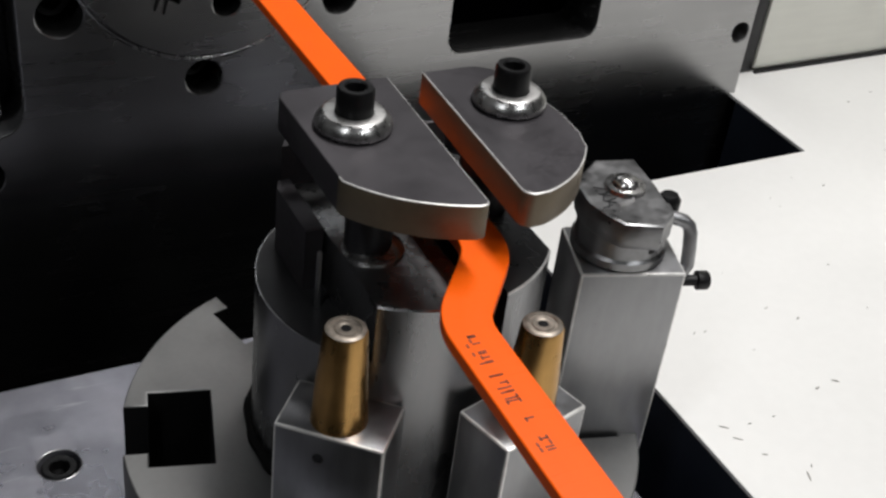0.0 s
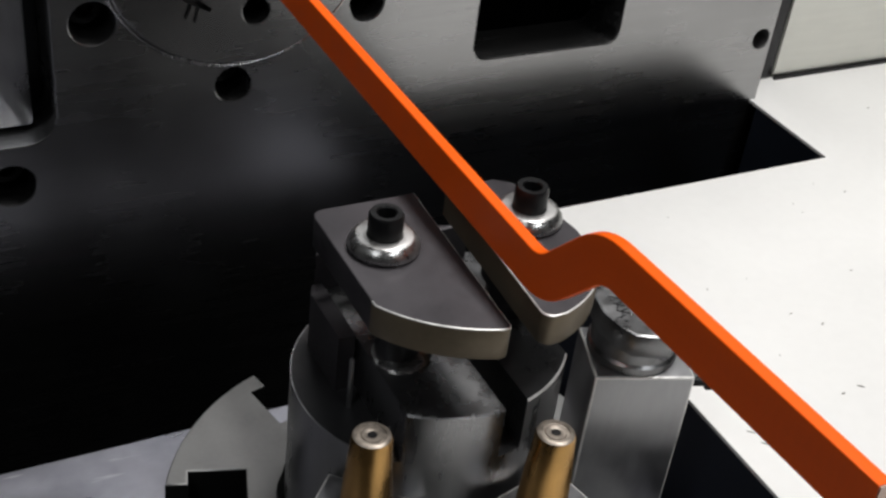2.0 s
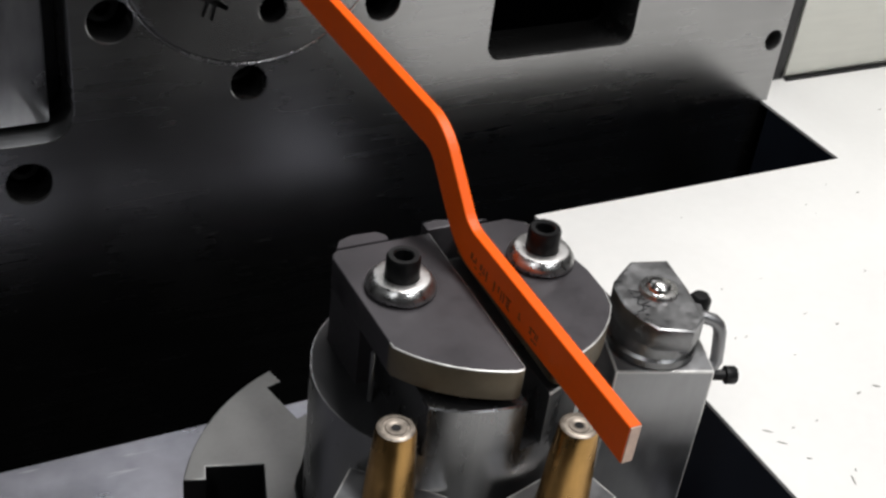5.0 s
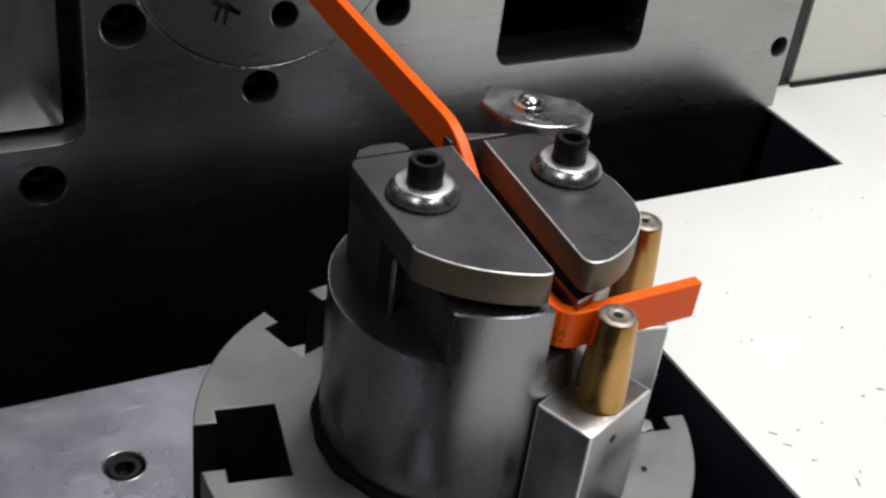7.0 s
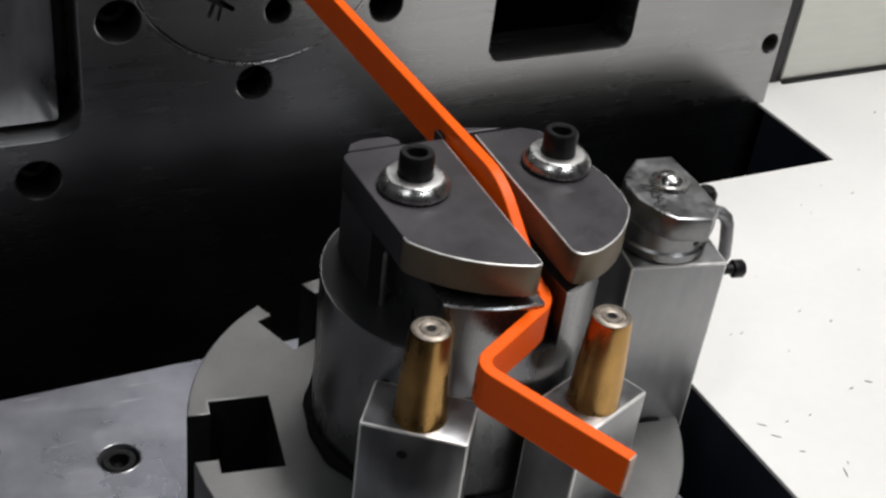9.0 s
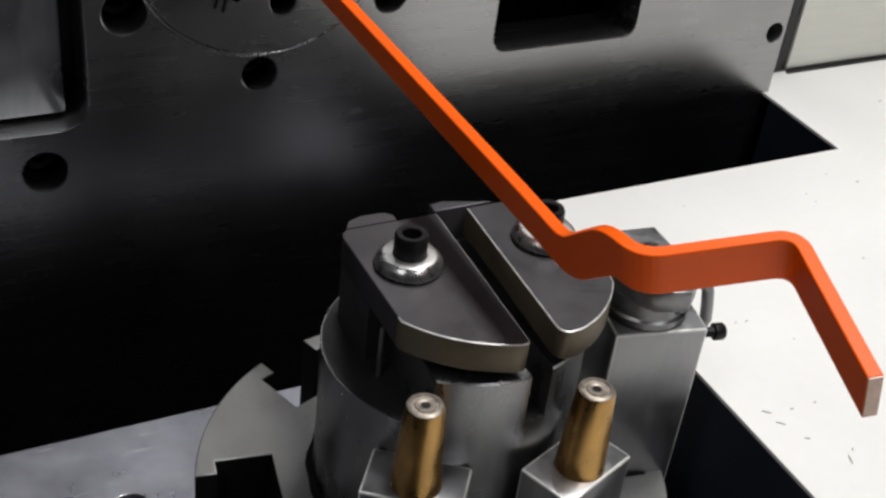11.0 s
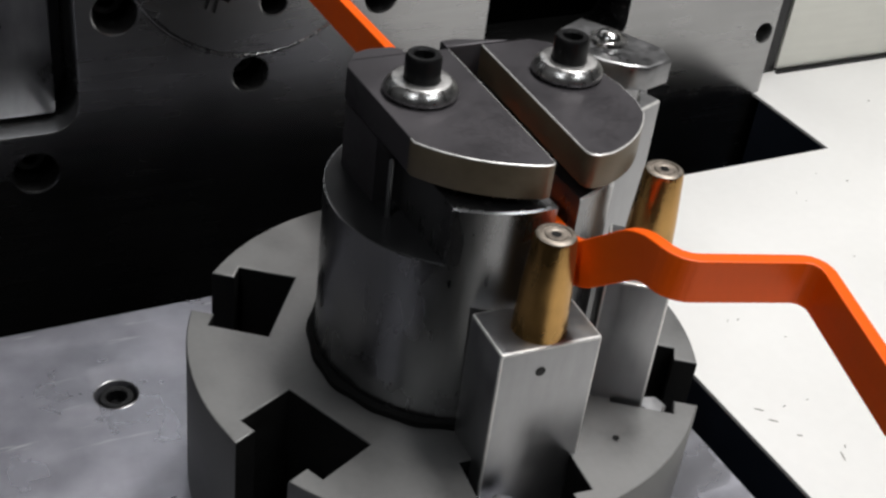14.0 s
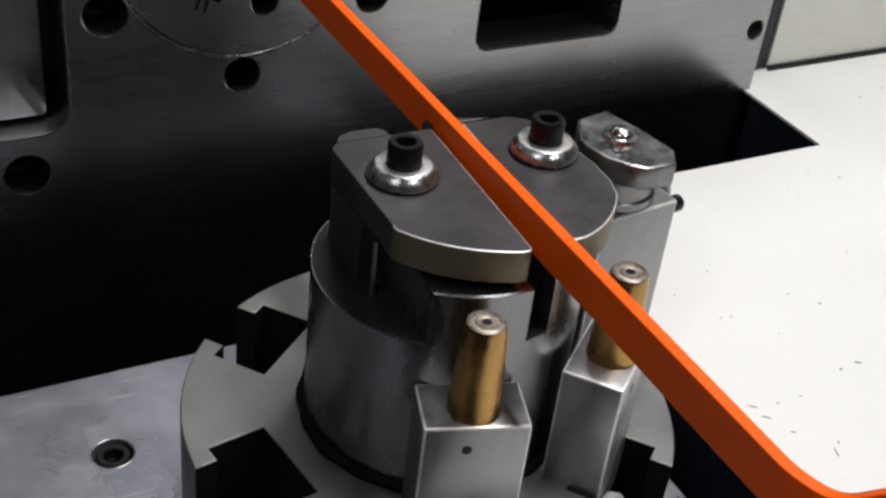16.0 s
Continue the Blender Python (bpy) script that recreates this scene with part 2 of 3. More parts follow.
part("mark", bm, BLACK, disc, "black marker strokes")

table = empty("table", "white painted machine table with a stepped opening", "machine table", kind="structure")
# Front stretch is unseen, added as a white reflector for the post fronts.
me = plate([[(-0.08, -1.4), (2.2, -1.4), (2.2, 0.9), (0.472, 0.9), (0.472, 0.2095), (0.1855, 0.2095), (0.1855, -0.155), (-0.08, -0.155)]], TABLE_Z - 0.003, TABLE_Z, 0.0005)
mesh_part("top", me, TABLE, table, "white painted sheet")
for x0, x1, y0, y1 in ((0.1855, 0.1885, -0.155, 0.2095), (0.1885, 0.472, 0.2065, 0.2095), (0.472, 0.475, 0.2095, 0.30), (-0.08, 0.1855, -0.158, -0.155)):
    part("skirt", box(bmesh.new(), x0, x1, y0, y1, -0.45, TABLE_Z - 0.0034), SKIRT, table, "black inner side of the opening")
rng = random.Random(4)
bm = bmesh.new()
for x, y, l, w, turned in ((0.317, 0.034, 2.2, 1.5, 20), (0.282, -0.026, 2.6, 1.6, 10), (0.204, -0.034, 4.5, 0.8, -40), (0.206, -0.045, 4.5, 0.8, -42), (0.221, -0.037, 2.0, 0.7, 0), (0.226, -0.084, 5.5, 1.0, 70), (0.233, -0.078, 2.0, 0.7, 60), (0.213, -0.061, 2.5, 0.8, -30), (0.248, 0.043, 2.5, 0.6, 20), (0.240, 0.044, 2.0, 0.6, 30), (0.570, 0.267, 2.4, 1.4, 0), (0.450, 0.162, 2.0, 1.2, 0), (0.239, -0.037, 1.6, 0.7, 0), (0.303, 0.050, 2.5, 0.5, 10)):
    b2 = bmesh.new()
    bmesh.ops.create_icosphere(b2, subdivisions=1, radius=1)
    b2.transform(Matrix.Translation((x, y, TABLE_Z + 0.0003)) @ Matrix.Rotation(radians(turned), 4, "Z") @ Matrix.Diagonal((l * 0.0008, w * 0.0005, 0.0004, 1)))
    tmp = bpy.data.meshes.new("speck")
    b2.to_mesh(tmp)
    bm.from_mesh(tmp)
for i in range(70):
    x, y = rng.uniform(0.2, 0.75), rng.uniform(-0.3, 0.3)
    if x < 0.475 and y > 0.2:
        continue
    b2 = bmesh.new()
    bmesh.ops.create_icosphere(b2, subdivisions=1, radius=1)
    big = rng.random() < 0.05
    l = rng.uniform(0.0006, 0.0016) * (1.0 if big else 0.5)
    b2.transform(Matrix.Translation((x, y, TABLE_Z + 0.0002)) @ Matrix.Rotation(rng.uniform(0, 6.28), 4, "Z") @ Matrix.Diagonal((l * rng.uniform(0.8, 2.4), l * 0.6, 0.0004, 1)))
    tmp = bpy.data.meshes.new("speck")
    b2.to_mesh(tmp)
    bm.from_mesh(tmp)
tagged(part("swarf", bm, SPECK), "small dark metal chips scattered on the white table", "metal chips", kind="stuff")

pit = empty("machine_pit", "near-black floor for the unlit machine interior under the bending head", "machine interior", kind="structure")
# Pit floor coloured near black for the shade under the head.
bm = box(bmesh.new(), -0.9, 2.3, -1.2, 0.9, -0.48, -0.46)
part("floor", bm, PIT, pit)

panel = empty("side_panel", "light brushed metal cover standing on the table", "machine cover", kind="structure")
bm = box(bmesh.new(), 0.519, 1.6, 0.337, 0.42, TABLE_Z + 0.003, 0.5, 0.002)
part("cover", bm, PANEL, panel, "light brushed cover")
bm = box(bmesh.new(), 0.505, 0.5185, 0.339, 0.42, TABLE_Z + 0.001, 0.5, 0.001)
part("edge_strip", bm, DARK, panel, "dark edge strip")
bm = box(bmesh.new(), 0.519, 1.6, 0.334, 0.337, TABLE_Z, TABLE_Z + 0.0029)
part("seal", bm, BLACK, panel, "dark seam along the foot")

room = empty("workshop_wall", "plain grey workshop walls and ceiling", "room", kind="structure")
for x0, x1, y0, y1 in ((-3.0, -2.95, -3, 3), (3.0, 3.05, -3, 3), (-2.95, 3.0, -3, -2.95), (-2.95, 3.0, 2.95, 3.0)):
    part("wall", box(bmesh.new(), x0, x1, y0, y1, -1, 2.6), ROOM, room)
bm = box(bmesh.new(), -3, 3.05, -3, 3, -1.02, -1.0)
tagged(part("floor", bm, ROOM), "plain grey concrete workshop floor", "floor", kind="structure")
bm = box(bmesh.new(), -3, 3.05, -3, 3, 2.6, 2.65)
tagged(part("ceiling", bm, ROOM), "plain grey workshop ceiling", "ceiling", kind="structure")

# ---- bending head: carriage plate, pillar, jaws, turntable ----
carriage = empty("lift_plate", "scuffed steel lifting plate with a sunk socket screw", "machine plate")
me = plate([[(-0.75, -0.145), (0.156, -0.145), (0.156, 0.177), (-0.75, 0.177)], circle(0, 0, 0.126, 64), circle(-0.1443, 0.1061, 0.0118)], -0.115, -0.085, 0.0008)
mesh_part("plate", me, PLATE, carriage, "scuffed grey steel plate")
for x, y in ((-0.1443, 0.1061),):
    socket_screw(carriage, "screw", pose(x, y, -0.0972), 0.0100, 0.011)
    part("bore_floor", lathe([(0, -0.0970), (0.0117, -0.0970)], 32), BLACK, carriage, "", pose(x, y, 0))
    bm = lathe([(0.0118, -0.0849), (0.0122, -0.0847), (0.0126, -0.0849)], 40)
    part("bore_rim", bm, STEEL, carriage, "bright bore edge", pose(x, y, 0))

pillar = empty("bending_pillar", "round steel bending pillar with a slotted top", "bending die")
RC, ZL, ZT = 0.067, 0.090, 0.1195
bm = lathe([(0, 0.0), (RC, 0.0), (RC, ZL), (0, ZL)], 128)
part("barrel", bm, BARREL, pillar, "ground steel barrel")


def block(x0, x1):
    """Outline of the raised half beside the slot: flat sides, round front and back."""
    n = 20
    out = [(x, -math.sqrt(RC * RC - x * x)) for x in [x0 + (x1 - x0) * i / n for i in range(n + 1)]]
    return out + [(x, min(0.05, math.sqrt(RC * RC - x * x))) for x in [x1 + (x0 - x1) * i / n for i in range(n + 1)]]


def prism(out, z0, z1, chamfer):
    """A raised block with a chamfer round its top alone, so that its sides run on into what it stands on."""
    bm = bmesh.new()
    cx, cy = sum(x for x, _ in out) / len(out), sum(y for _, y in out) / len(out)
    rings = []
    for z, inset in ((z0, 0.0), (z1 - chamfer, 0.0), (z1, chamfer)):
        ring = []
        for x, y in out:
            d = math.hypot(x - cx, y - cy)
            ring.append(bm.verts.new((x - (x - cx) / d * inset, y - (y - cy) / d * inset, z)))
        rings.append(ring)
    for low, high in zip(rings, rings[1:]):
        for i in range(len(out)):
            j = (i + 1) % len(out)
            bm.faces.new((low[i], low[j], high[j], high[i]))
    bm.faces.new(rings[-1])
    return bm


# Dark sheet over the ledge, darkened as the jaws would shade it.
part("ledge", lathe([(0.030, ZL + 0.0004), (RC - 0.0009, ZL + 0.0004), (RC - 0.0006, ZL)], 96), DARK, pillar, "thin dark sheet, the ledge's shade put into its colour")
part("left_block", prism(block(-0.0385, 0.0052), ZL, ZT, 0.0008), BARREL, pillar, "raised block beside the slot")
ob = part("right_block", prism(block(0.0178, 0.0525), ZL, ZT, 0.0010), (BARREL, BRIGHTEDGE), pillar, "raised block beside the slot")
for f in ob.data.polygons:
    f.material_index = 1 if 0.3 < f.normal.z < 0.95 else 0
# Raised black ring takes the place of the shadow gap at the foot.
bm = lathe([(RC + 0.0004, 0.0), (RC + 0.0035, 0.0), (RC + 0.0035, 0.0035), (RC + 0.0004, 0.0045)], 96)
for v in bm.verts:
    a = math.atan2(v.co.y, v.co.x)
    if math.hypot(v.co.x, v.co.y) > RC + 0.001:
        swell = 1 + 0.010 * math.sin(7 * a) * math.sin(3 * a + 1) + 0.008 * math.sin(19 * a)
        v.co.x, v.co.y = v.co.x * swell, v.co.y * swell
part("foot_ring", bm, SHADEBLACK, pillar, "uneven black ring for the shadow gap round the foot")
part("side_cheek", prism([(-0.0486, 0.0002), (-0.0400, 0.0002), (-0.0400, 0.0425), (-0.0455, 0.0425), (-0.0486, 0.0360)], ZL, 0.1234, 0.0005), JAW, pillar, "dark steel side cheek")
part("rear_cheek", prism([(-0.0442, 0.0426), (-0.0165, 0.0426), (-0.0165, 0.0470), (-0.0200, 0.0505), (-0.0330, 0.0512), (-0.0405, 0.0485)], ZL, 0.1409, 0.0002), JAW, pillar, "dark rear guide cheek")
mesh_part("rear_cheek", plate([[(0.006, 0.0445), (0.024, 0.0445), (0.041, 0.0445), (0.030, 0.0475), (0.014, 0.0525), (0.006, 0.0515)]], ZL, 0.1405, 0.0008), JAW, pillar, "dark rear guide cheek")
bm = lathe([(0, ZL), (0.0013, ZL), (0.0013, 0.119), (0.0008, 0.120), (0, 0.120)], 20)
part("guide_rod", bm, STEEL, pillar, "slim bright guide rod", pose(-0.0465, -0.012, 0))
bm = lathe([(0, ZT - 0.001), (0.014, ZT - 0.001), (0.014, ZT + 0.0012), (0.0115, ZT + 0.0025), (0.0, ZT + 0.0025)], 40)
part("collar", bm, CHROME, pillar, "polished rod collar", pose(-0.0235, -0.016, 0))

jaws = empty("clamp_jaw", "pair of dark steel clamp jaws with a slot between", "clamp jaw")


def jaw(sign, name):
    if sign < 0:
        out = [(0.0060, 0.0425), (-0.0440, 0.0425), (-0.0470, 0.0405), (-0.0486, 0.0370), (-0.0486, -0.0300)]
        a, b, c = Vector((-0.0485, -0.0335)), Vector((-0.0335, -0.0575)), Vector((-0.0035, -0.0665))
        out += [tuple(a * (1 - u) ** 2 + b * 2 * u * (1 - u) + c * u * u) for u in [k / 14 for k in range(15)]] + arc(-0.0012, -0.0637, 0.0028, 290, 365, 4)
    else:
        out = [(0.0235, 0.0425), (0.0185, -0.0585)] + arc(0.0240, -0.0600, 0.0055, 188, 262, 4)
        a, b, c = Vector((0.0290, -0.0652)), Vector((0.0500, -0.0590)), Vector((0.0635, -0.0385))
        out += [tuple(a * (1 - u) ** 2 + b * 2 * u * (1 - u) + c * u * u) for u in [k / 10 for k in range(11)]] + [(0.0670, -0.0270), (0.0680, -0.0100), (0.0640, 0.0180), (0.0580, 0.0370), (0.0500, 0.0425)]
    ob = mesh_part(name, plate([out], 0.1245, 0.141, 0.0006), (JAW, JAWSIDE, BRIGHTEDGE), jaws, "dark hardened jaw plate with brownish edges")
    for f in ob.data.polygons:
        rear = f.center.y > 0.03 or (f.center.x < -0.0465 and f.center.y > -0.031)
        f.material_index = 0 if rear or abs(f.normal.z) > 0.97 else 2 if f.normal.z > 0.25 else 1


jaw(-1, "left_jaw")
jaw(1, "right_jaw")
for x in (-0.0272, 0.0487):
    bm = lathe([(0.008, 0.1412), (0.0155, 0.1412), (0.0165, 0.1419), (0.0169, 0.1432), (0.0166, 0.1447), (0.0155, 0.1464), (0.0145, 0.1475), (0.0138, 0.1482), (0.0132, 0.1485), (0.0085, 0.1485)], 64)
    ob = part("washer", bm, (WASHER, WASHTOP), jaws, "domed steel washer with a bright flat top", pose(x, 0.005, 0))
    for f in ob.data.polygons:
        f.material_index = 1 if f.normal.z > 0.97 else 0
    socket_screw(jaws, "screw", pose(x, 0.005, 0.1482), 0.0082, 0.0120)
    bm = lathe([(0.0, 0.084), (0.0105, 0.084), (0.0105, 0.1118), (0.0135, 0.1130), (0.0135, 0.1242), (0.0, 0.1242)], 40)
    part("lift_rod", bm, DARK, jaws, "oiled lifting rod", pose(x + (0.002 if x < 0 else -0.009), 0.0 if x > 0 else -0.014, 0))

turn = empty("turntable", "grey round turntable with six radial tee slots", "turntable")
RD = 0.13
disc_out = []
for k in range(6):
    a = radians(-3 + 60 * k)
    ca, sa = math.cos(a), math.sin(a)
    gap = math.degrees(math.asin(0.0165 / RD))
    disc_out += [(RD * math.cos(radians(b)), RD * math.sin(radians(b))) for b in [-3 + 60 * k - 60 + gap + i * (60 - 2 * gap) / 12 for i in range(13)]]
    for r, w in ((0.117, -0.0165), (0.117, -0.026), (0.086, -0.026), (0.086, 0.026), (0.117, 0.026), (0.117, 0.0165)):
        disc_out.append((r * ca - w * sa, r * sa + w * ca))
ob = mesh_part("disc", plate([disc_out], -0.085, 0.0, 0.0008), (RING, SHADEBLACK), turn, "thick slotted disc, its slot walls blackened for shade")
# Slot walls get the black, so the slots' shade sits in the colour.
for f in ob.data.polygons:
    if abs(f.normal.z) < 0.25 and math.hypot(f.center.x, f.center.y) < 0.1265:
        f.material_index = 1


part("tapped_hole", lathe([(0, 0.0006), (0.0016, 0.0006)], 14), BLACK, turn, "", pose(0.104 * math.cos(radians(27)), 0.104 * math.sin(radians(27)), 0))
for k in (0, 1, 2):
    a = -3 + 60 * k
    bm = lathe([(0, -0.012), (0.0075, -0.012), (0.0075, -0.004), (0.006, -0.0025), (0, -0.0025)], 6)
    part("clamp_nut", bm, STEEL, turn, "grey hexagon clamp nut", pose(0.108 * math.cos(radians(a)) + 0.012 * math.sin(radians(a)), 0.108 * math.sin(radians(a)) - 0.012 * math.cos(radians(a)), -0.006, 0, 0, 15 * k))


def pin_post(angle, rp, name="pin_post"):
    post = empty(name, "square steel post carrying a tapered brass bending pin", "bending post", "posts on the turntable")
    # Brighter steel on the bevels stands for their highlight lines.
    bm = box(bmesh.new(), rp - 0.017, rp + 0.0135, -0.0245, 0.0245, -0.030, 0.069, 0.0012, 1)
    part("body", bm, (STEEL, BRIGHTEDGE), post, "square ground steel body")
    bm = lathe([(0, 0.066), (0.0124, 0.066), (0.0124, 0.069), (0.0121, 0.070), (0.0110, 0.092), (0.0092, 0.1155), (0.0086, 0.1172), (0, 0.1172)], 40, None, Matrix.Translation((rp, 0, 0)))
    pin = part("pin", bm, BRASS, post, "tapered brass pin")
    bm = lathe([(0.0022, 0.1150), (0.0022, 0.1176), (0.0030, 0.1179), (0.0046, 0.1179), (0.0050, 0.11735), (0.0062, 0.11735), (0.0066, 0.1179), (0.0078, 0.1178), (0.0086, 0.1172)], 32, None, Matrix.Translation((rp, 0, 0)))
    part("pin_end", bm, PINEND, pin, "turned steel end face with a groove")
    bm = lathe([(0, 0.1173), (0.0023, 0.11735)], 20, None, Matrix.Translation((rp, 0, 0)))
    part("centre_hole", bm, BLACK, pin)
    bm = lathe([(0, 0), (0.0024, 0.0)], 16, None, Matrix.Translation((rp + 0.0138, -0.004, 0.056)) @ Matrix.Rotation(radians(90), 4, "Y"))
    part("grub_hole", bm, BLACK, post)
    return post


PIN_A, PIN_B, ROLLER = 0.0, 57.5, 114.5


def roller_post():
    post = empty("roller_post", "tall steel post with a capped roller and bent hook", "bending post", "posts on the turntable")
    # Bevels brightened in colour for the edge glint, as on the pin posts.
    bm = box(bmesh.new(), 0.081, 0.1325, -0.0195, 0.0205, -0.030, 0.102, 0.0012, 1)
    part("body", bm, (STEEL, BRIGHTEDGE), post, "tall ground steel body")
    bm = lathe([(0, 0.1025), (0.0222, 0.1025), (0.0230, 0.1033), (0.0230, 0.1070), (0.0216, 0.1083), (0.0216, 0.1180), (0.0230, 0.1195), (0.0230, 0.1240), (0, 0.1240)], 56, None, Matrix.Translation((0.1045, 0.0035, 0)))
    part("roller", bm, CAPSTEEL, post, "turned steel roller")
    out = [(0.0785, 0.001), (0.0800, -0.0120), (0.0860, -0.0235), (0.0925, -0.0305), (0.1095, -0.0325), (0.1180, -0.0215), (0.1165, 0.0020), (0.1125, 0.0260), (0.0925, 0.0245), (0.0850, 0.0150), (0.0800, 0.0080)]
    mesh_part("cap", plate([out], 0.1241, 0.1373, 0.0014), CAPSTEEL, post, "scratched cut-off cap plate")
    bm = lathe([(0.0, 0.1404), (0.003, 0.1402), (0.0053, 0.1392), (0.0064, 0.1376), (0.0066, 0.1368), (0.0094, 0.1365), (0.0100, 0.1345)], 32, None, Matrix.Translation((0.1005, 0.0, 0.0028)))
    part("screw", bm, CHROME, post, "bright dome screw with washer")
    bm = bmesh.new()
    for k in range(9):
        b2 = box(bmesh.new(), -0.0030, 0.0030, -0.0003, 0.0003, -0.0001, 0.0001)
        b2.transform(Matrix.Translation((0.088 + 0.0011 * (k % 4), -0.016 + 0.0019 * k, 0.13745)) @ Matrix.Rotation(0.5 + 0.9 * math.sin(k * 2.1), 4, "Z"))
        tmp = bpy.data.meshes.new("scratch")
        b2.to_mesh(tmp)
        bm.from_mesh(tmp)
    part("scratch", bm, DARK, post, "dark scratches on the cap")
    bm = lathe([(0, 0), (0.0022, 0)], 16, None, Matrix.Translation((0.1130, -0.0167, 0.1135)) @ Matrix.Rotation(radians(90), 4, "X"))
    part("grub_hole", bm, BLACK, post)
    # bent hook
    cu = bpy.data.curves.new("hook", "CURVE")
    cu.dimensions, cu.bevel_depth, cu.bevel_resolution, cu.use_fill_caps = "3D", 0.0034, 4, True
    sp = cu.splines.new("POLY")
    path = [(0.118, 0.004, 0.1190), (0.1300, 0.004, 0.1180), (0.1350, 0.003, 0.1168), (0.1378, 0.002, 0.1145), (0.1390, 0.001, 0.1110), (0.1395, -0.001, 0.1030), (0.1395, -0.003, 0.0955), (0.1378, -0.004, 0.0925), (0.133, -0.004, 0.0915)]
    sp.points.add(len(path) - 1)
    for q, co in zip(sp.points, path):
        q.co = (*co, 1)
    ob = bpy.data.objects.new("hook", cu)
    scene.collection.objects.link(ob)
    me = bpy.data.meshes.new_from_object(ob.evaluated_get(bpy.context.evaluated_depsgraph_get()))
    bpy.data.objects.remove(ob)
    me.materials.clear()
    mesh_part("hook", me, STEEL, post, "bent steel hook")
    bm = lathe([(0, 0), (0.0028, 0), (0.0028, 0.012), (0.0048, 0.0125), (0.0048, 0.0175), (0.004, 0.0185), (0, 0.0185)], 24, None, Matrix.Translation((0.1335, -0.004, 0.0865)) @ Matrix.Rotation(radians(90), 4, "Y"))
    part("side_screw", bm, BLACK, post, "black socket screw")
    bm = lathe([(0, 0.0), (0.005, 0.0), (0.0058, 0.002), (0.0058, 0.007), (0.004, 0.0095), (0, 0.0098)], 24, None, Matrix.Translation((0.129, 0.012, 0.1165)))
    part("knob", bm, BLACK, post, "black knob")
    return post


posts = [(pin_post(0, 0.082), PIN_A), (pin_post(0, 0.088), PIN_B), (roller_post(), ROLLER)]

# ---- the painted flat bar, in rigid pieces ----
TB, HB = 0.0058, 0.0203
PIECE, SOFT = 0.0025, 96
REACH = PIECE * SOFT
bar = empty("flat_bar", "orange painted flat steel bar being bent to shape", "metal bar")


def piece_mesh(length, ends=0.0006, bevel=0.0007, less=0.0):
    bm = box(bmesh.new(), -TB / 2 + less, TB / 2 - less, -length - ends, ends, -HB / 2 + less, HB / 2 - less)
    es = [e for e in bm.edges if abs(e.verts[0].co.y - e.verts[1].co.y) > length * 0.5]
    bmesh.ops.bevel(bm, geom=es, offset=bevel, segments=2, affect="EDGES", profile=0.5)
    me = bpy.data.meshes.new("segment")
    bmesh.ops.recalc_face_normals(bm, faces=bm.faces[:])
    bm.to_mesh(me)
    bm.free()
    me.materials.append(PAINT)
    return me


short = (piece_mesh(PIECE), piece_mesh(PIECE, 0.0008, 0.0007, 0.00003))
segments = []
for i in range(SOFT):
    ob = new("segment", short[(i + 1) % 2])
    ob.parent = bar
    segments.append(ob)
shank = new("shank", piece_mesh(0.62))
shank.data.transform(Matrix.Translation((0, 0.62, 0)))
shank.parent = bar
bm = box(bmesh.new(), -TB / 2 + 0.0004, TB / 2 - 0.0004, -PIECE - 0.0012, -PIECE - 0.0002, -HB / 2 + 0.0004, HB / 2 - 0.0004)
part("cut_end", bm, CUT, segments[-1], "bare cut end")
# printed marks along one wide face, unreadable: plain bars
ink = random.Random(11)
for i in list(range(42, 45)) + list(range(46, 58)) + [61, 62, 65, 66, 67]:
    if ink.random() < 0.08:
        continue
    bm = bmesh.new()
    x0, x1, z0, h = TB / 2 - 0.0001, TB / 2 + 0.00012, 0.0002, 0.0056
    for k in range(ink.choice((1, 2, 2, 3))):
        if ink.random() < 0.5:
            y = -ink.uniform(0.0002, 0.0018)
            box(bm, x0, x1, y - 0.0007, y, z0, z0 + h * ink.choice((0.6, 1.0)))
        else:
            z = z0 + h * ink.choice((0, 0.5, 0.9))
            box(bm, x0, x1, -0.0023, -0.0002, z, z + 0.0008)
    part("print_mark", bm, INK, segments[i], "dark printed mark")


def chain(bends):
    """Poses of all pieces in the bar's space: bends are (distance from the tip, width, degrees, axis)."""
    m, out = Matrix.Identity(4), []
    for i in range(SOFT):
        s1, s0 = REACH - i * PIECE, REACH - (i + 1) * PIECE
        flat, edge = 0.0, 0.0
        for s, w, deg, axis in bends:
            a, b = s - w / 2, s + w / 2
            share = max(0.0, min(b, s1) - max(a, s0)) / w
            if axis == "flat":
                flat += deg * share
            else:
                edge += deg * share
        turn_m = Matrix.Rotation(radians(flat / 2), 4, "Z") @ Matrix.Rotation(radians(-edge / 2), 4, "X")
        m = m @ turn_m
        out.append(m.copy())
        m = m @ Matrix.Translation((0, -PIECE, 0)) @ turn_m
    return out


def shape(edge, d, c, e, total, sag):
    """The bends at one moment: edgewise joggle, the two flat bends near the tip, the last one, and the spring of the free end."""
    return [(0.1945, 0.021, edge, "edge"), (0.1445, 0.021, total - edge, "edge"), (0.072, 0.0125, d, "flat"), (0.129, 0.017, c, "flat"), (0.2145, 0.015, e, "flat"), (0.2362, 0.0075, sag, "edge")]


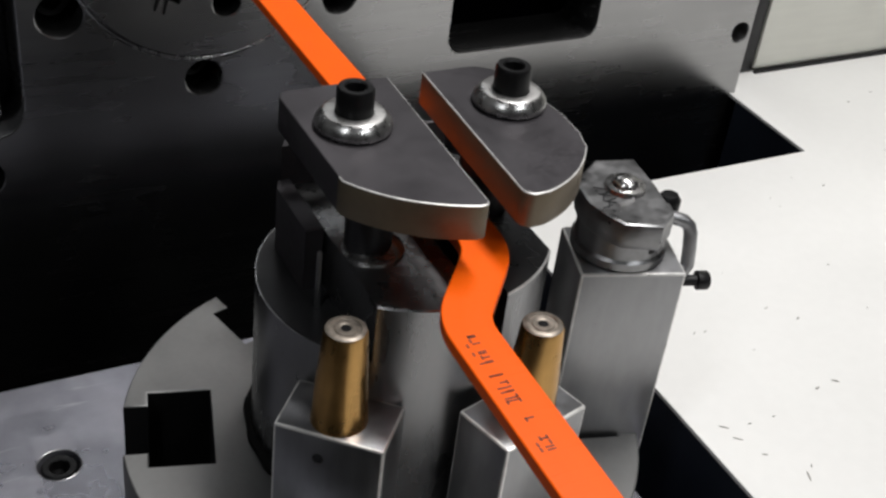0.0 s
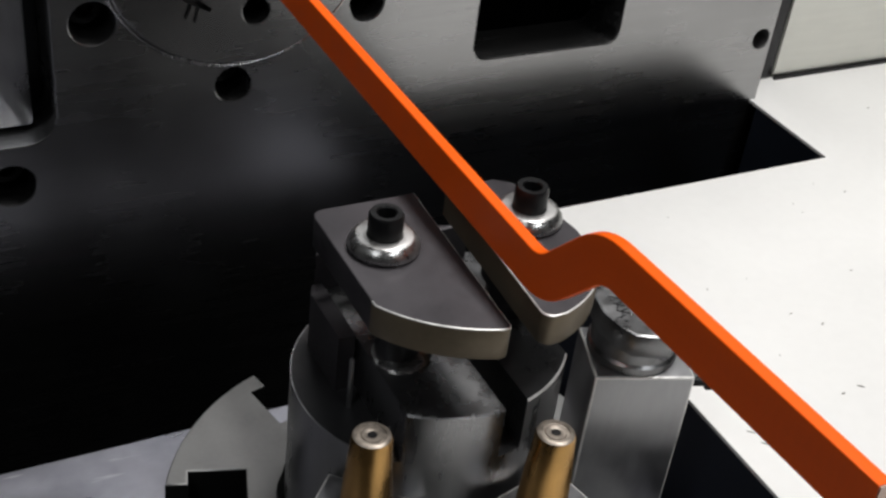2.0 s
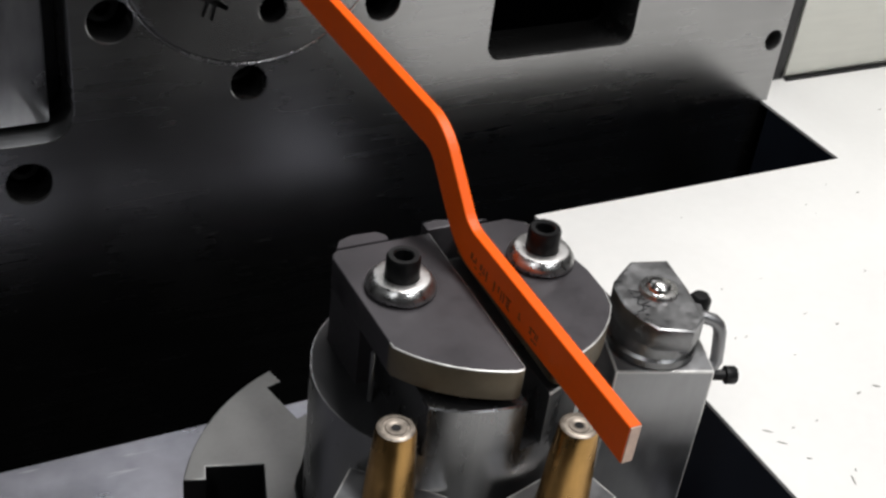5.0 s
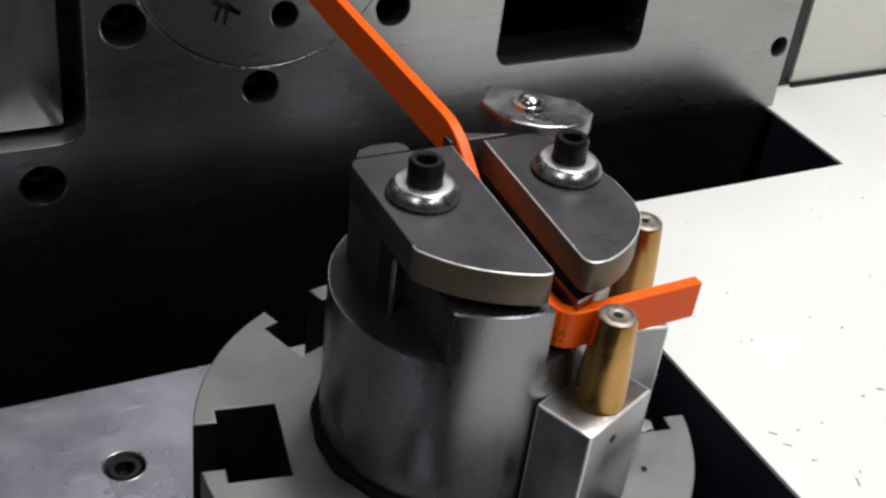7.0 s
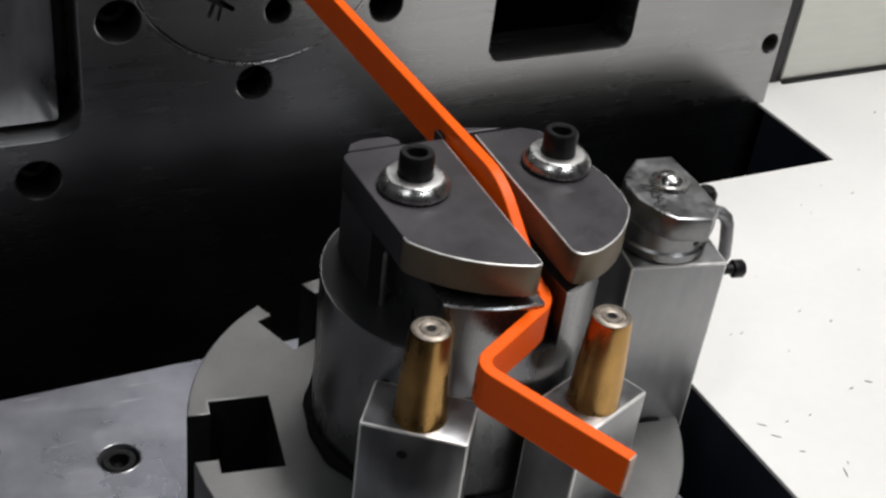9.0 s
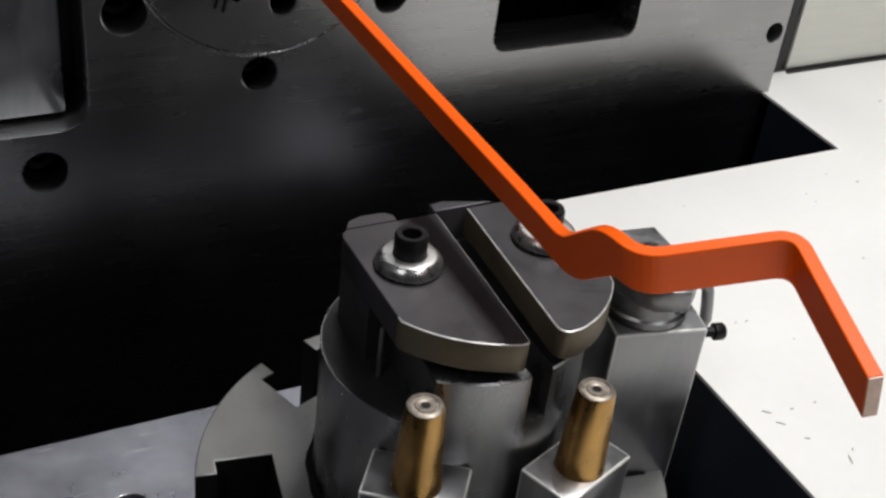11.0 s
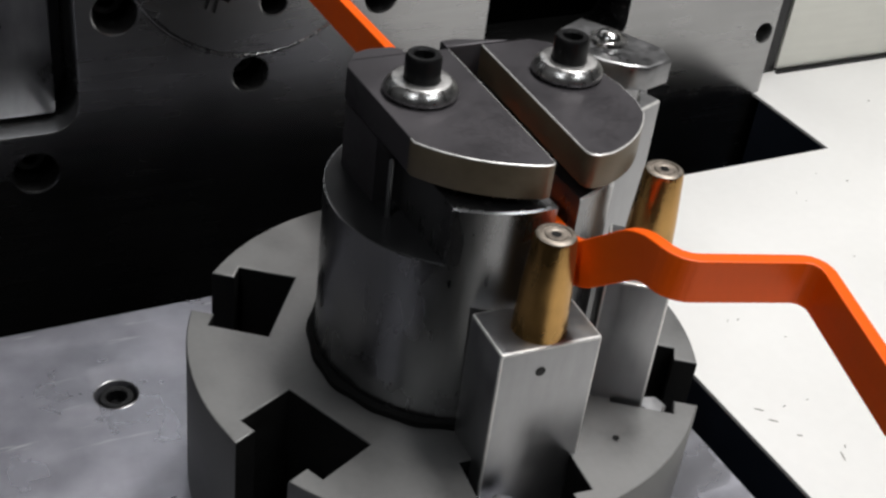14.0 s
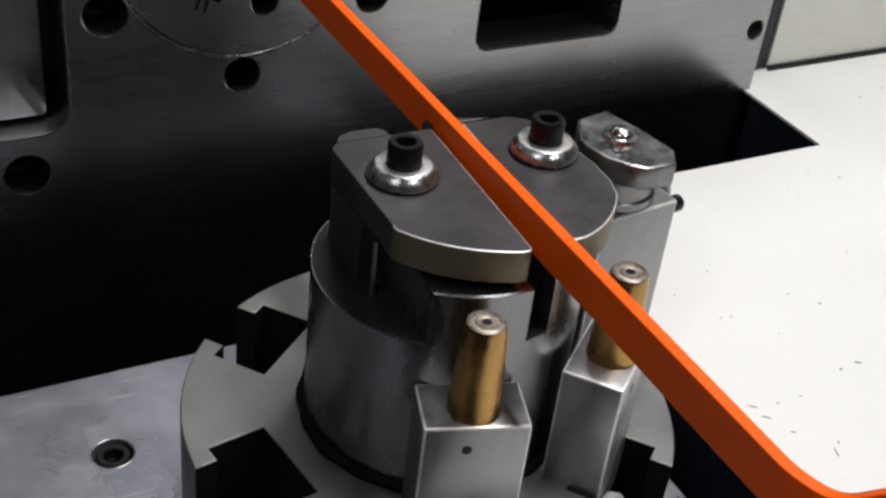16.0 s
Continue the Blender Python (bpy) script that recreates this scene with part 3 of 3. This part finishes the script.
def motions():
    # height of the whole head: seconds, metres
    lift = [(0, -.0388), (.25, -.0425), (.5, -.0440), (1.0, -.0440), (1.15, -.050), (1.5, -.0717), (1.8, -.0905), (2.0, -.0955), (2.5, -.0950), (3.0, -.0945), (4.6, -.0945), (5.0, -.0935), (5.3, -.0853), (5.5, -.0731),
            (6.0, -.0405), (6.2, -.0405), (9.2, -.0412), (9.3, -.044), (9.5, -.0570), (9.7, -.0720), (10.1, -.092), (11.5, -.092), (11.8, -.0905), (12.0, -.0878), (12.5, -.0611), (13.0, -.0263), (13.4, -.0015), (13.55, 0.0), (14.6, 0.0),
            (14.75, -.008), (15.0, -.0241), (15.3, -.041), (15.5, -.0442), (16.0, -.0438)]
    clamp = [(0, 0.0285), (2.5, 0.026), (2.62, 0.014), (2.72, 0.001), (2.8, -0.001), (16.0, 0.0)]
    ring = [(0, -132), (.5, -132.5), (2, -134), (6.1, -133.5), (6.2, -126), (6.3, -119), (6.4, -107), (6.5, -96.7), (6.6, -93), (6.7, -88), (6.8, -80), (6.9, -70), (7.0, -67), (7.1, -68), (7.2, -80), (7.3, -92), (7.4, -93), (8.0, -93),
            (8.1, -103), (8.2, -118), (8.3, -128), (8.4, -138), (8.5, -138.5), (8.6, -146), (8.7, -151), (8.8, -151), (8.9, -140), (9.0, -127), (9.1, -127), (13.6, -126.3), (13.7, -120), (13.8, -109), (13.9, -96), (14.0, -93), (14.1, -87),
            (14.2, -84.5), (14.3, -86), (14.4, -102), (14.5, -107.7), (16.0, -107.7)]

    def at(rows, t):
        for (a, p), (b, q) in zip(rows, rows[1:]):
            if t <= b:
                return p + (q - p) * max(0.0, t - a) / (b - a)
        return rows[-1][1]

    times = sorted({t for t, _ in lift})
    for ob in (carriage, pillar):
        walk(ob, [(t, pose(0, 0, at(lift, t))) for t in times])
    times = sorted({t for t, _ in lift} | {t for t, _ in clamp})
    walk(jaws, [(t, pose(0, 0, at(lift, t) + at(clamp, t))) for t in times])
    times = sorted({t for t, _ in lift} | {t for t, _ in ring})
    walk(turn, [(t, pose(0, 0, at(lift, t), 0, 0, at(ring, t))) for t in times])
    for post, angle in posts:
        walk(post, [(t, pose(0, 0, at(lift, t), 0, 0, at(ring, t) + angle)) for t in times])
    # feed: y of the start of the soft stretch; roll about the feed axis
    feed = [(0, -.008), (0.38, -.008), (0.5, -.014), (0.9, -.023), (3.2, -.023), (3.5, -.015), (4.6, .092), (5.0, .0975), (7.42, .0975), (7.5, .092), (7.8, .047), (7.9, .0425), (8.6, .0425), (9.1, .0405), (9.25, .034), (9.5, .0185), (9.7, .014), (10.0, .008), (11.3, -.033), (11.7, -.035), (12.5, -.035), (13.0, -.032), (13.5, -.031), (14.0, -.033), (14.3, -.040), (14.75, -.040), (14.88, -.060), (15.0, -.093), (15.2, -.155), (15.35, -.185), (15.5, -.195), (16.0, -.197)]
    roll = [(0, -90), (.38, -90), (.45, -77), (.5, -65), (.6, -55), (.7, -42), (.8, -22), (.9, -5), (1.0, 0), (2.87, 0), (2.93, -6), (3.0, -25), (3.1, -44), (3.2, -58), (3.5, -108), (3.8, -155), (4.1, -180), (9.75, -180), (10.1, -150), (10.5, -90), (10.9, -30), (11.2, 0), (16.0, 0)]
    # the bar springs aside as the clamp lets go
    aside = [(0, 0), (2.87, 0), (3.0, .0032), (3.1, .0038), (3.2, .0025), (3.5, 0), (9.3, 0), (9.5, -.0011), (9.7, -.0025), (10.1, 0), (16, 0)]
    times = sorted({t for rows in (feed, roll, aside) for t, _ in rows})
    walk(bar, [(t, pose(XB + at(aside, t), at(feed, t), ZB + at(aside, t) * 0.5, 0, at(roll, t), 0)) for t in times])
    # bends in degrees: edgewise joggle, tip bend, second bend, last bend
    tip = [(0, 0), (6.62, 0), (6.7, -12), (6.8, -50), (6.9, -84), (7.0, -92), (7.1, -89), (9.2, -87), (9.5, -81), (9.7, -80), (11.7, -90), (14.0, -90), (14.3, -94), (16, -94)]
    second = [(0, 0), (8.42, 0), (8.5, 5), (8.6, 38), (8.7, 62), (8.8, 64), (8.9, 61), (9.7, 60), (11.7, 73), (14.0, 73), (14.3, 70), (16, 69)]
    last = [(0, 0), (13.85, 0), (13.95, 0.2), (14.0, 1.2), (14.1, 14.5), (14.2, 25), (14.32, 21), (16, 20)]
    edge = [(0, 40), (0.5, 41.5), (0.9, 47), (3.3, 47), (5.0, 45), (5.6, 45), (6.0, 37), (9.2, 37), (9.5, 38), (9.7, 36.5), (11.5, 44), (12.5, 44.7), (13.0, 43.7), (13.5, 42), (14.0, 42.5), (14.3, 47), (14.7, 47), (14.9, 45), (15.0, 43), (15.2, 45), (15.4, 47), (16, 47)]
    total = [(0, 1.5), (.4, 1.5), (.9, 2.6), (2.9, 3.0), (3.05, 4.0), (3.3, 1.5), (9.2, 1.5), (9.5, 2), (9.7, 1.1), (11.7, -.3), (12.5, -1.1), (13.0, -1.6), (13.5, -2.4), (14.0, -2.2), (14.3, 1.2), (14.6, 1.2), (14.9, -1.6), (15.0, -2.4), (15.3, -.3), (16, 1.5)]
    sag = [(0, 0), (9.2, 0), (9.5, 1.0), (9.7, 1.7), (10.4, 0), (11.5, -1.5), (12.0, -1.6), (12.5, -2.3), (13.0, -2.9), (13.5, -1.1), (14.0, -1.3), (14.3, 0), (16, 0)]
    times = sorted({t for rows in (tip, second, last, edge, total, sag) for t, _ in rows})
    poses = [(t, chain(shape(at(edge, t), at(tip, t), at(second, t), at(last, t), at(total, t), at(sag, t)))) for t in times]
    for i, ob in enumerate(segments):
        walk(ob, [(t, ms[i]) for t, ms in poses])


motions()
